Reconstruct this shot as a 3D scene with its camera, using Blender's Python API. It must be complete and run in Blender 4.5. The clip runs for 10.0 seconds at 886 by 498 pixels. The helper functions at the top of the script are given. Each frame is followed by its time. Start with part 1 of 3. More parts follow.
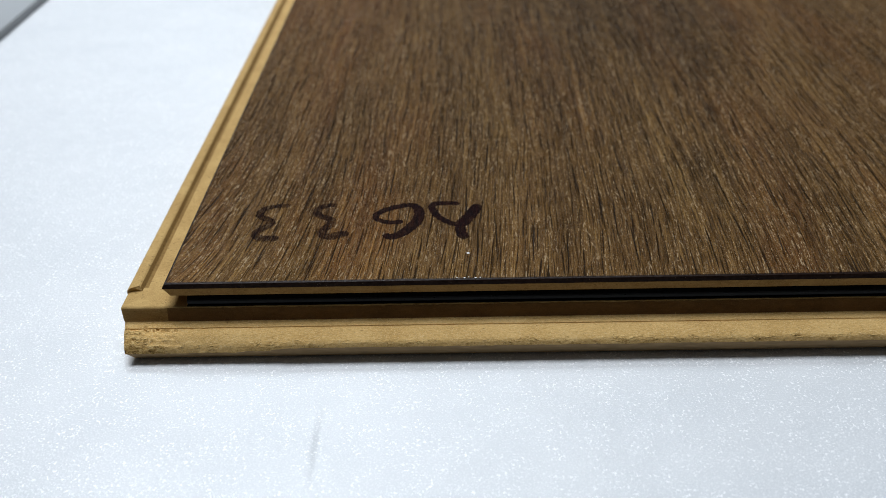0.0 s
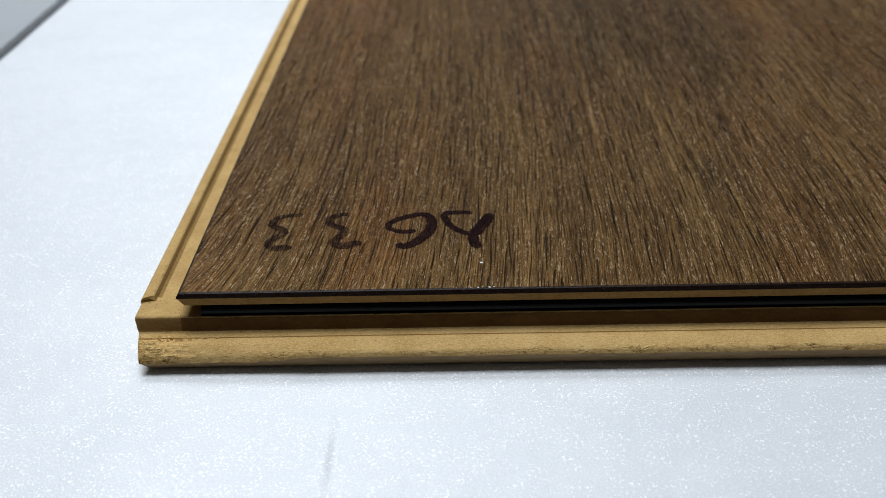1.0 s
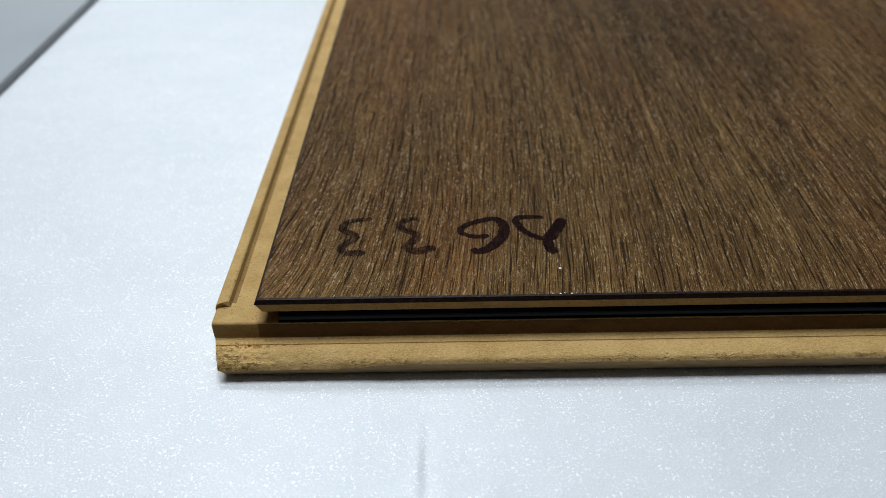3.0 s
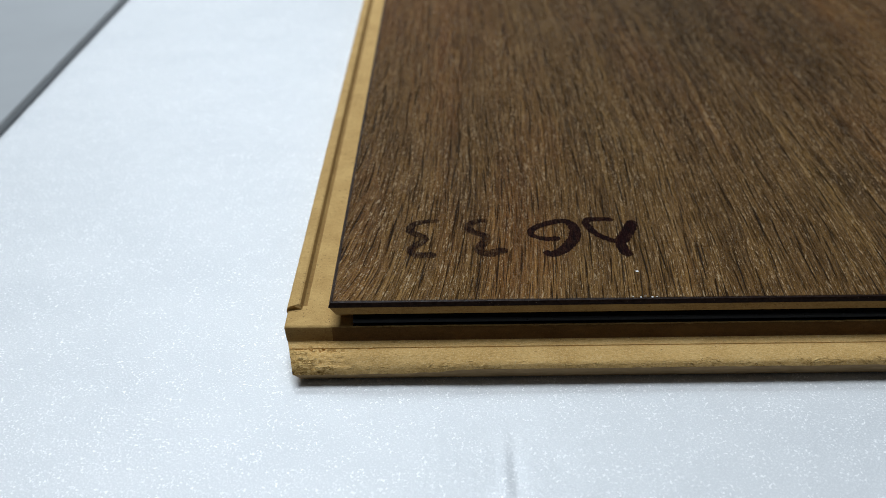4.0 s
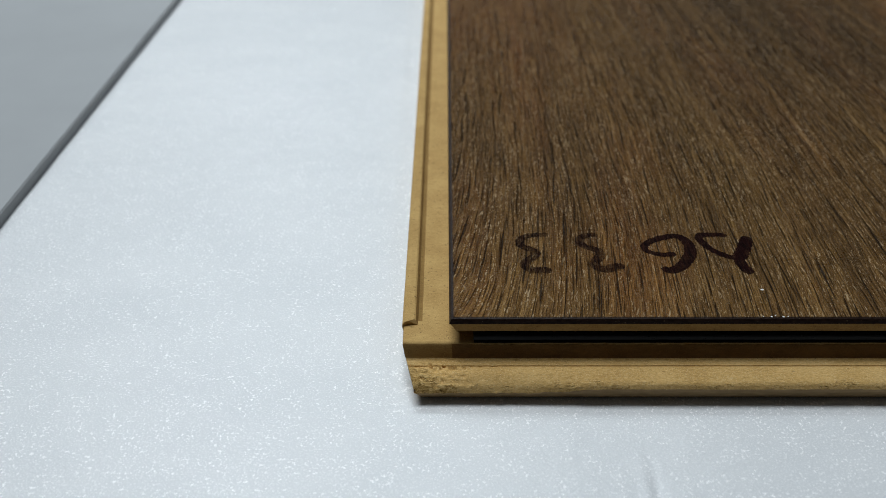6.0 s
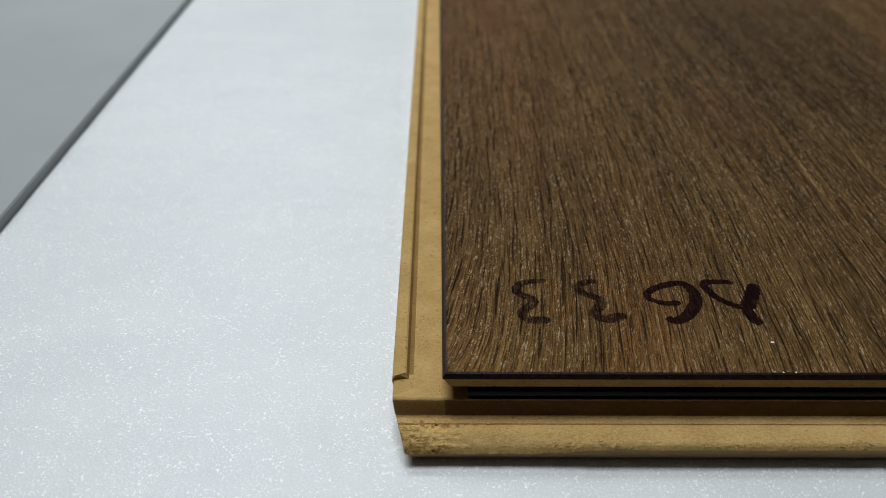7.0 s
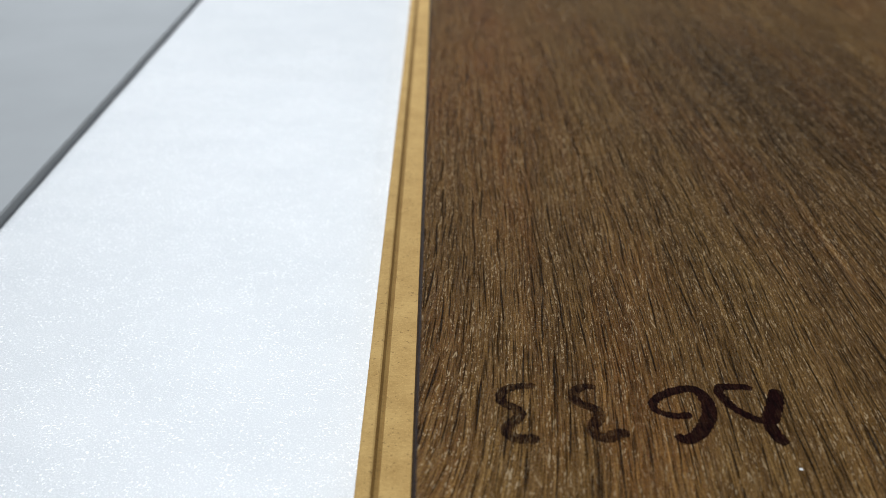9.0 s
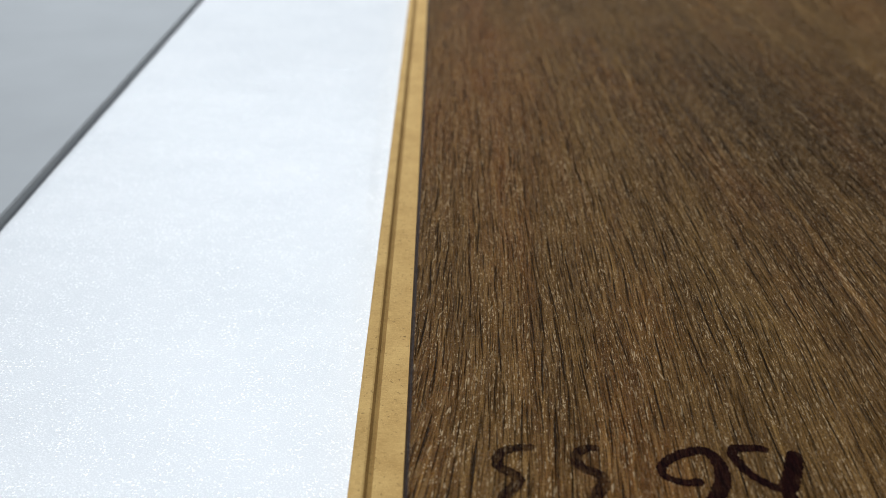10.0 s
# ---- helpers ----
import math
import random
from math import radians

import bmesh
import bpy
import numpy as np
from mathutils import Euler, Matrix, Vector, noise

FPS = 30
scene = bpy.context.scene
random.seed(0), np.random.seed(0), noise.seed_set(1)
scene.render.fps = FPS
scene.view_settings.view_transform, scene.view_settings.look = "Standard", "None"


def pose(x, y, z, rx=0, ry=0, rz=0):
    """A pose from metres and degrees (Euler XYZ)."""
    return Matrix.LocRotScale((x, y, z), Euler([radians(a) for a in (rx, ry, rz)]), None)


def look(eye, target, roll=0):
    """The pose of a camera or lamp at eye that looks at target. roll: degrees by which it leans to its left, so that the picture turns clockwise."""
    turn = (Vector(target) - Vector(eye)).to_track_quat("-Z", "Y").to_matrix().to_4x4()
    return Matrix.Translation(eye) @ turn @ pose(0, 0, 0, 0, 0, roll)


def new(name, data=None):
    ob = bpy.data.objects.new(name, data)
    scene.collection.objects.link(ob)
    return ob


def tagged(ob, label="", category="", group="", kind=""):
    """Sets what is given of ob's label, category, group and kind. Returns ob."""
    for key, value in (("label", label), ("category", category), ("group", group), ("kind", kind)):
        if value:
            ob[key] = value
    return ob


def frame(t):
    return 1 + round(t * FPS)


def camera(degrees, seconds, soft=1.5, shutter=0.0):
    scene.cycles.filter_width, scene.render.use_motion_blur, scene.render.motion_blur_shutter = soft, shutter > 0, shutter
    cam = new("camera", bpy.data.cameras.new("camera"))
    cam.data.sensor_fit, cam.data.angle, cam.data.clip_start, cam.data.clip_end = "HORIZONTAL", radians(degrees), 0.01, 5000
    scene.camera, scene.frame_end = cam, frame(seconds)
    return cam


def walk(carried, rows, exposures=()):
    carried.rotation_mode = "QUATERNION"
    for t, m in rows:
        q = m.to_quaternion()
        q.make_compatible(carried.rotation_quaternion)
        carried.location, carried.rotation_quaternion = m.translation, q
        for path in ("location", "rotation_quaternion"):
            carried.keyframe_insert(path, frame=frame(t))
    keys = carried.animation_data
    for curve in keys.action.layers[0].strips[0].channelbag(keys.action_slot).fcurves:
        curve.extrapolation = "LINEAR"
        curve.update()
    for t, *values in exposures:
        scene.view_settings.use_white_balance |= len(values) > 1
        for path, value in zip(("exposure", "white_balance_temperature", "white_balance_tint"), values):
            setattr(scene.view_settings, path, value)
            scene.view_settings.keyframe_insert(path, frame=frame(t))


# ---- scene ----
cam = camera(53.9, 10.0, soft=0.6)
cam.data.dof.use_dof = True
cam.data.dof.focus_distance = 0.170
cam.data.dof.aperture_fstop = 19.0
PATH = [
    (0, (0.05902, -0.13949, 0.11258), (0.05566, 0.02687, 0.00161), -1.58),
    (0.5, (0.05836, -0.13935, 0.11301), (0.05470, 0.02742, 0.00267), -1.67),
    (1, (0.05692, -0.13928, 0.11293), (0.05288, 0.02804, 0.00344), -1.76),
    (1.5, (0.05306, -0.13878, 0.11320), (0.05035, 0.02868, 0.00388), -1.44),
    (2, (0.04924, -0.13844, 0.11347), (0.04684, 0.02902, 0.00414), -1.37),
    (3.5, (0.03238, -0.13591, 0.11338), (0.03002, 0.03117, 0.00348), -1.38),
    (4, (0.02375, -0.13446, 0.11200), (0.02203, 0.03301, 0.00268), -1.08),
    (4.5, (0.01434, -0.13263, 0.11050), (0.01309, 0.03515, 0.00165), -0.76),
    (5, (0.00519, -0.13094, 0.11018), (0.00441, 0.03654, 0.00087), -0.41),
    (6.5, (-0.00102, -0.12621, 0.11145), (-0.00100, 0.04306, 0.00494), 0.07),
    (7, (-0.00127, -0.11911, 0.10994), (0.00044, 0.05193, 0.00629), 0.51),
    (7.5, (0.00029, -0.11192, 0.10867), (0.00167, 0.06006, 0.00658), 0.44),
    (8, (0.00218, -0.10545, 0.10821), (0.00274, 0.06725, 0.00735), 0.04),
    (8.5, (0.00296, -0.09840, 0.10860), (0.00394, 0.07468, 0.00838), 0.19),
    (9, (0.00400, -0.09133, 0.10988), (0.00523, 0.08191, 0.00995), 0.42),
    (9.5, (0.00459, -0.08395, 0.11065), (0.00664, 0.08944, 0.01099), 0.62),
    (10, (0.00546, -0.07763, 0.11155), (0.00648, 0.09565, 0.01168), 0.38),
]
walk(cam, [(t, look(eye, target, roll)) for t, eye, target, roll in PATH],
     exposures=[(0, 0.13, 6250, 11), (2, 0.12, 6250, 11), (3.5, 0.0, 6150, 9), (4.5, 0.0, 6150, 9), (6.5, -0.28, 6400, 8), (8, -0.13, 6550, 11),
                (9, 0.06, 6400, 11), (10, 0.07, 6350, 11)])

MM = 0.001

# ---------------------------------------------------------------- light
world = bpy.data.worlds.new("world")
scene.world = world
world.use_nodes = True
world.node_tree.nodes["Background"].inputs["Color"].default_value = (0.75, 0.85, 1.0, 1)
world.node_tree.nodes["Background"].inputs["Strength"].default_value = 0.3


def area_lamp(name, m, power, sx, sy, colour):
    data = bpy.data.lights.new(name, "AREA")
    data.shape, data.size, data.size_y = "RECTANGLE", sx, sy
    data.energy, data.color = power, colour
    ob = new(name, data)
    ob.matrix_world = m
    return ob


area_lamp("ceiling_lamp_light", look((-0.42, 0.86, 1.86), (-0.42, 0.86, 0)), 42.5, 1.2, 0.8, (0.93, 0.97, 1.0))
area_lamp("ceiling_lamp_light", look((-0.42, 2.12, 1.86), (-0.42, 2.12, 0)), 41, 1.2, 0.5, (0.87, 0.95, 1.0))


# ---------------------------------------------------------------- node helpers
class Nodes:
    """Short hand for building one node material."""

    def __init__(self, name):
        self.mat = bpy.data.materials.new(name)
        self.mat.use_nodes = True
        self.tree = self.mat.node_tree
        self.bsdf = self.tree.nodes["Principled BSDF"]
        self.out = self.tree.nodes["Material Output"]
        self.coord = self.add("ShaderNodeTexCoord").outputs["Object"]

    def add(self, kind):
        return self.tree.nodes.new(kind)

    def link(self, a, b):
        if hasattr(a, "is_output"):
            self.tree.links.new(a, b)
        else:
            b.default_value = a

    def math(self, op, a, b=0.0, clamp=False):
        n = self.add("ShaderNodeMath")
        n.operation, n.use_clamp = op, clamp
        self.link(a, n.inputs[0])
        self.link(b, n.inputs[1])
        return n.outputs[0]

    def scaled(self, vector, sx, sy, sz):
        n = self.add("ShaderNodeVectorMath")
        n.operation = "MULTIPLY"
        self.link(vector, n.inputs[0])
        n.inputs[1].default_value = (sx, sy, sz)
        return n.outputs[0]

    def noise(self, vector, detail=2.0, rough=0.5, distort=0.0):
        n = self.add("ShaderNodeTexNoise")
        self.link(vector, n.inputs["Vector"])
        n.inputs["Scale"].default_value = 1.0
        n.inputs["Detail"].default_value = detail
        n.inputs["Roughness"].default_value = rough
        n.inputs["Distortion"].default_value = distort
        return n.outputs["Fac"]

    def cells(self, vector, what="Distance"):
        n = self.add("ShaderNodeTexVoronoi")
        self.link(vector, n.inputs["Vector"])
        n.inputs["Scale"].default_value = 1.0
        return n.outputs[what]

    def ramp(self, value, stops):
        n = self.add("ShaderNodeValToRGB")
        self.link(value, n.inputs[0])
        e = n.color_ramp.elements
        while len(e) < len(stops):
            e.new(0.5)
        for el, (p, c) in zip(e, stops):
            el.position = p
            el.color = (c, c, c, 1) if isinstance(c, (int, float)) else (*c, 1)
        return n.outputs[0]

    def mix(self, fac, a, b, mode="MIX"):
        n = self.add("ShaderNodeMix")
        n.data_type, n.blend_type = "RGBA", mode
        self.link(fac, n.inputs[0])
        for v, s in ((a, n.inputs[6]), (b, n.inputs[7])):
            self.link((*v, 1) if isinstance(v, tuple) and len(v) == 3 else v, s)
        return n.outputs[2]

    def bump(self, height, distance, strength=1.0, normal=None):
        n = self.add("ShaderNodeBump")
        n.inputs["Strength"].default_value = strength
        n.inputs["Distance"].default_value = distance
        self.link(height, n.inputs["Height"])
        if normal is not None:
            self.link(normal, n.inputs["Normal"])
        return n.outputs[0]

    def finish(self, colour, rough, normal=None, spec=0.5):
        self.link((*colour, 1) if isinstance(colour, tuple) else colour, self.bsdf.inputs["Base Color"])
        self.link(rough, self.bsdf.inputs["Roughness"])
        self.bsdf.inputs["Specular IOR Level"].default_value = spec
        if normal is not None:
            self.link(normal, self.bsdf.inputs["Normal"])
        return self.mat


# ---------------------------------------------------------------- materials
def wood_decor():
    n = Nodes("brown_oak_decor")
    mm = n.scaled(n.coord, 1000, 1000, 1000)
    sep = n.add("ShaderNodeSeparateXYZ")
    n.link(mm, sep.inputs[0])
    x, y = sep.outputs[0], sep.outputs[1]
    # the grain wanders a little from side to side along the board
    wander = n.math("MULTIPLY", n.math("SUBTRACT", n.noise(n.scaled(mm, 0.028, 0.009, 0), 2), 0.5), 5.0)
    x = n.math("ADD", x, wander)
    ripple = n.math("MULTIPLY", n.math("SUBTRACT", n.noise(n.scaled(mm, 0.10, 0.025, 0), 1), 0.5), 1.4)
    x = n.math("ADD", x, ripple)
    # near the sawn end the figure runs a little askew
    x = n.math("ADD", x, n.math("MULTIPLY", n.math("POWER", 0.984, y), n.math("ADD", 5.0, n.math("MULTIPLY", n.math("POWER", 0.95, x), 9.0))))

    bend = n.noise(n.scaled(mm, 0.05, 0.035, 0), 2)

    def sheet(lean=0.0, shift=0.0):
        c = n.add("ShaderNodeCombineXYZ")
        sway = n.math("MULTIPLY", bend, 14.0 * lean)
        n.link(n.math("ADD", n.math("ADD", n.math("ADD", x, sway), n.math("MULTIPLY", y, lean)), shift), c.inputs[0])
        n.link(y, c.inputs[1])
        return c.outputs[0]

    g = sheet()

    def patch(cx, cy, sx, sy):
        """A soft-edged mask for print figures and the front sheen, one at its middle and nought outside."""
        v = n.add("ShaderNodeVectorMath")
        v.operation = "SUBTRACT"
        n.link(g, v.inputs[0])
        v.inputs[1].default_value = (cx, cy, 0)
        d = n.add("ShaderNodeVectorMath")
        d.operation = "LENGTH"
        n.link(n.scaled(v.outputs[0], 1 / sx, 1 / sy, 0), d.inputs[0])
        ragged = n.math("ADD", d.outputs["Value"], n.math("MULTIPLY", n.math("SUBTRACT", mid, 0.5), 1.6))
        return n.ramp(ragged, [(0.25, 1.0), (1.0, 0.0)])

    broad = n.noise(n.scaled(g, 0.075, 0.004, 0), 2)
    hue = n.noise(n.scaled(sheet(shift=370), 0.045, 0.009, 0), 2)
    mid = n.noise(n.scaled(g, 0.50, 0.008, 0), 2, 0.55)
    lines = n.noise(n.scaled(sheet(shift=33), 1.25, 0.020, 0), 2, 0.5)
    fine = n.noise(n.scaled(sheet(shift=512), 2.7, 0.050, 0), 2, 0.55)
    hair = n.noise(n.scaled(sheet(shift=91), 5.0, 0.16, 0), 2, 0.6)
    fleck = n.noise(n.scaled(g, 4.2, 1.6, 0), 1, 0.5)
    grain = n.noise(n.scaled(g, 5.2, 2.0, 0), 2, 0.7)
    mottle = n.noise(n.scaled(sheet(shift=260), 0.30, 0.040, 0), 3, 0.65)

    def weigh(*pairs):
        total = None
        for value, weight in pairs:
            term = n.math("MULTIPLY", n.math("SUBTRACT", value, 0.5), weight)
            total = term if total is None else n.math("ADD", total, term)
        return total

    tone = weigh((mid, 0.13), (lines, 0.15), (fine, 0.26), (hair, 0.24), (broad, 0.16), (mottle, 0.09), (grain, 0.32))
    tone = n.math("ADD", tone, 0.474)
    tone = n.math("ADD", tone, n.math("MULTIPLY", patch(108, 105, 4.5, 75), 0.025))
    tone = n.math("ADD", tone, n.math("MULTIPLY", patch(82, 170, 5, 90), 0.020))
    tone = n.math("SUBTRACT", tone, n.math("MULTIPLY", patch(122, 46, 6, 14), 0.07))
    tone = n.math("SUBTRACT", tone, n.math("MULTIPLY", patch(135, 120, 10, 60), 0.03))
    tone = n.math("SUBTRACT", tone, n.math("MULTIPLY", patch(110, 180, 60, 120), 0.105))
    # lighter tone at the sawn end, painted in for the sheen there
    tone = n.math("ADD", tone, n.math("MULTIPLY", patch(38, 2, 75, 30), 0.045))
    base = n.ramp(tone, [(0.32, (0.034, 0.0155, 0.0040)), (0.435, (0.080, 0.0390, 0.0105)), (0.52, (0.132, 0.0670, 0.0185)), (0.61, (0.29, 0.166, 0.053))])
    warm = n.mix(n.ramp(hue, [(0.52, 0.0), (0.72, 0.6)]), base, n.mix(1.0, base, (1.22, 0.94, 0.78), "MULTIPLY"))
    warm = n.mix(n.math("MULTIPLY", patch(22, 225, 34, 150), 0.32), warm, n.mix(1.0, warm, (1.62, 1.02, 0.66), "MULTIPLY"))
    cool = n.mix(n.ramp(hue, [(0.26, 0.8), (0.46, 0.0)]), warm, n.mix(1.0, warm, (0.90, 0.94, 0.94), "MULTIPLY"))
    def strokes(shift, pitch, length, wide, share, lean=0.5):
        """Separate tapered strokes along the grain, one at most in each cell of pitch by length (millimetres); share: how many cells hold one."""
        u = n.math("DIVIDE", n.math("ADD", x, shift), pitch)
        column = n.math("FLOOR", u)
        start = n.add("ShaderNodeTexWhiteNoise")
        start.noise_dimensions = "1D"
        n.link(n.math("ADD", column, shift), start.inputs["W"])
        v = n.math("ADD", n.math("DIVIDE", y, length), n.math("MULTIPLY", start.outputs["Value"], 7.0))
        cell = n.add("ShaderNodeCombineXYZ")
        n.link(column, cell.inputs[0])
        n.link(n.math("FLOOR", v), cell.inputs[1])
        cell.inputs[2].default_value = shift
        dice = n.add("ShaderNodeTexWhiteNoise")
        n.link(cell.outputs[0], dice.inputs["Vector"])
        pick = n.add("ShaderNodeSeparateColor")
        n.link(dice.outputs["Color"], pick.inputs[0])
        along_it = n.math("SUBTRACT", n.math("FRACT", v), 0.5)
        middle = n.math("ADD", n.math("MULTIPLY", pick.outputs[0], 0.5), 0.25)
        middle = n.math("ADD", middle, n.math("MULTIPLY", n.math("MULTIPLY", along_it, n.math("SUBTRACT", pick.outputs[2], 0.5)), lean))
        off = n.math("MULTIPLY", n.math("ABSOLUTE", n.math("SUBTRACT", n.math("FRACT", u), middle)), pitch / wide)
        # the ends taper, and the edge is frayed by the hair of the grain
        off = n.math("ADD", off, n.math("MULTIPLY", n.math("POWER", n.math("ABSOLUTE", along_it), 3.0), 10.0))
        off = n.math("ADD", off, n.math("MULTIPLY", n.math("SUBTRACT", hair, 0.5), 1.6))
        line = n.ramp(off, [(0.45, 1.0), (1.0, 0.0)])
        return n.math("MULTIPLY", line, n.math("LESS_THAN", pick.outputs[1], share))

    def most(*layers):
        out = None
        for layer, strength in layers:
            layer = n.math("MULTIPLY", layer, strength)
            out = layer if out is None else n.math("MAXIMUM", out, layer)
        return out

    pores = most((strokes(13, 3.6, 19.0, 0.20, 0.40), 1.0), (strokes(57, 2.3, 13.0, 0.16, 0.45), 0.9), (strokes(91, 1.3, 9.0, 0.12, 0.55), 0.75),
                 (strokes(203, 0.8, 6.0, 0.080, 0.55), 0.50), (strokes(411, 0.5, 3.6, 0.060, 0.5), 0.34))
    light = most((strokes(617, 1.5, 10.0, 0.30, 0.45), 0.55), (strokes(751, 0.9, 6.5, 0.19, 0.5), 0.50), (strokes(983, 0.55, 3.2, 0.12, 0.45), 0.38))
    light = n.math("MULTIPLY", light, n.ramp(grain, [(0.40, 0.2), (0.56, 1.0)]))
    cool = n.mix(light, cool, (0.27, 0.158, 0.058))
    col = n.mix(n.math("MULTIPLY", pores, 0.88), cool, (0.0080, 0.0040, 0.0020))
    # rusty points here and there
    rust = n.math("MULTIPLY", n.ramp(n.noise(n.scaled(sheet(0.0, 77), 2.2, 0.9, 0), 2, 0.6), [(0.58, 0.0), (0.68, 0.6)]), n.ramp(hue, [(0.46, 0.0), (0.58, 1.0)]))
    col = n.mix(rust, col, (0.165, 0.066, 0.022))
    # pale flecks of the print, also painted in for glints on the grain
    pale = most((strokes(1201, 0.47, 1.5, 0.12, 0.17, 1.2), 0.80), (strokes(1409, 0.36, 0.6, 0.11, 0.16, 1.2), 0.80), (strokes(1601, 1.9, 2.6, 0.20, 0.12, 1.2), 0.7))
    pale = n.math("MULTIPLY", pale, n.ramp(lines, [(0.42, 0.25), (0.56, 1.0)]))
    pale = n.math("MULTIPLY", pale, n.math("SUBTRACT", 1.0, pores))
    col = n.mix(pale, col, (0.46, 0.34, 0.20))
    relief = n.math("ADD", weigh((lines, 0.9), (fine, 0.8), (grain, 0.7)), 0.5)
    relief = n.math("SUBTRACT", relief, n.math("MULTIPLY", pores, 0.9))
    rough = n.ramp(fleck, [(0.3, 0.24), (0.7, 0.36)])
    return n.finish(col, rough, n.bump(relief, 0.00040, 1.0), 0.07)


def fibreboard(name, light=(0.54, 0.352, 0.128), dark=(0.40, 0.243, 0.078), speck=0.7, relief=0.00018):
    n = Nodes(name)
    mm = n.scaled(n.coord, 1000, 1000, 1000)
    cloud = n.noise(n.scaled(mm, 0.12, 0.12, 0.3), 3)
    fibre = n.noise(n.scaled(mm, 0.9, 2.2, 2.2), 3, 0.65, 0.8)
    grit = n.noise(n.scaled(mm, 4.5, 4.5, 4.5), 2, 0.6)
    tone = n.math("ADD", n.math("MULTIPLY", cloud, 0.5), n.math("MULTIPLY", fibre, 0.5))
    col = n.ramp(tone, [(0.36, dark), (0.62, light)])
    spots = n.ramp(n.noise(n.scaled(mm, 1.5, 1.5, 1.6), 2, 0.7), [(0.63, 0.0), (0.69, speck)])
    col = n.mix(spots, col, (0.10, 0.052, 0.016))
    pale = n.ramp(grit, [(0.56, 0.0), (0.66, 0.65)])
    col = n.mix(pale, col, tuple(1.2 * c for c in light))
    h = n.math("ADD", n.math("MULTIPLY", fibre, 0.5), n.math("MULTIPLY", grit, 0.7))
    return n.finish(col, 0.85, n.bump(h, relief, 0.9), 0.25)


def torn_fibreboard():
    """Fibreboard that is broken along its rim and at its corner: pale fibres between dark pits."""
    n = Nodes("torn_fibreboard")
    mm = n.scaled(n.coord, 1000, 1000, 1000)
    sep = n.add("ShaderNodeSeparateXYZ")
    n.link(mm, sep.inputs[0])
    x, y = sep.outputs[0], sep.outputs[1]
    cloud = n.noise(n.scaled(mm, 0.12, 0.12, 0.3), 3)
    fibre = n.noise(n.scaled(mm, 1.3, 2.4, 2.4), 3, 0.7, 0.5)
    strand = n.noise(n.scaled(mm, 1.7, 2.6, 2.6), 2, 0.7, 0.5)
    grit = n.noise(n.scaled(mm, 3.6, 4.5, 4.5), 2, 0.6)
    tone = n.math("ADD", n.math("MULTIPLY", cloud, 0.4), n.math("MULTIPLY", fibre, 0.6))
    sound = n.ramp(tone, [(0.36, (0.50, 0.305, 0.100)), (0.50, (0.64, 0.408, 0.146)), (0.64, (0.76, 0.520, 0.215))])
    sound = n.mix(n.ramp(grit, [(0.56, 0.0), (0.65, 0.8)]), sound, (0.76, 0.58, 0.30))
    sound = n.mix(n.ramp(strand, [(0.27, 0.6), (0.33, 0.0)]), sound, (0.09, 0.045, 0.013))
    broken = n.ramp(fibre, [(0.32, (0.085, 0.042, 0.011)), (0.39, (0.34, 0.195, 0.055)), (0.50, (0.54, 0.335, 0.105)), (0.62, (0.76, 0.55, 0.24))])
    broken = n.mix(n.ramp(strand, [(0.32, 0.85), (0.38, 0.0)]), broken, (0.07, 0.034, 0.009))
    rim = n.math("DIVIDE", n.math("SUBTRACT", n.math("MULTIPLY", y, -1.0), 6.3), 2.6, True)
    corner = n.math("MULTIPLY", n.math("DIVIDE", n.math("SUBTRACT", 4.0, x), 12.0, True), n.math("DIVIDE", n.math("SUBTRACT", n.math("MULTIPLY", y, -1.0), 2.2), 2.5, True))
    wear = n.math("ADD", n.math("MULTIPLY", rim, 0.38), n.math("MULTIPLY", corner, 0.55))
    wear = n.math("ADD", wear, n.math("MULTIPLY", n.math("SUBTRACT", n.noise(n.scaled(mm, 0.35, 0.7, 0.7), 4, 0.7), 0.5), 1.3))
    mask = n.ramp(wear, [(0.40, 0.0), (0.54, 1.0)])
    col = n.mix(mask, sound, broken)
    h = n.math("ADD", fibre, n.math("MULTIPLY", strand, 0.5))
    h = n.math("MULTIPLY", h, n.math("ADD", n.math("MULTIPLY", mask, 0.55), 0.45))
    return n.finish(col, 0.9, n.bump(h, 0.0005, 1.0), 0.2)


def bevel_paint():
    n = Nodes("dark_bevel_lacquer")
    mm = n.scaled(n.coord, 1000, 1000, 1000)
    k = n.noise(n.scaled(mm, 1.3, 1.3, 2.0), 3, 0.7)
    col = n.ramp(k, [(0.35, (0.010, 0.0042, 0.0026)), (0.7, (0.026, 0.0125, 0.0075))])
    # glints on the bevel, painted as a few small pale specks
    glint_specks = n.ramp(n.noise(n.scaled(mm, 2.2, 2.2, 2.8), 2, 0.7), [(0.71, 0.0), (0.76, 0.7)])
    col = n.mix(glint_specks, col, (0.36, 0.27, 0.17))
    return n.finish(col, n.ramp(k, [(0.3, 0.34), (0.7, 0.55)]), n.bump(k, 0.00012, 1.0), 0.14)


def black_plastic():
    n = Nodes("black_plastic")
    mm = n.scaled(n.coord, 1000, 1000, 1000)
    k = n.noise(n.scaled(mm, 0.5, 2.5, 2.5), 2)
    return n.finish(n.ramp(k, [(0.3, 0.003), (0.7, 0.006)]), 0.22, n.bump(k, 0.00003, 0.4), 0.12)


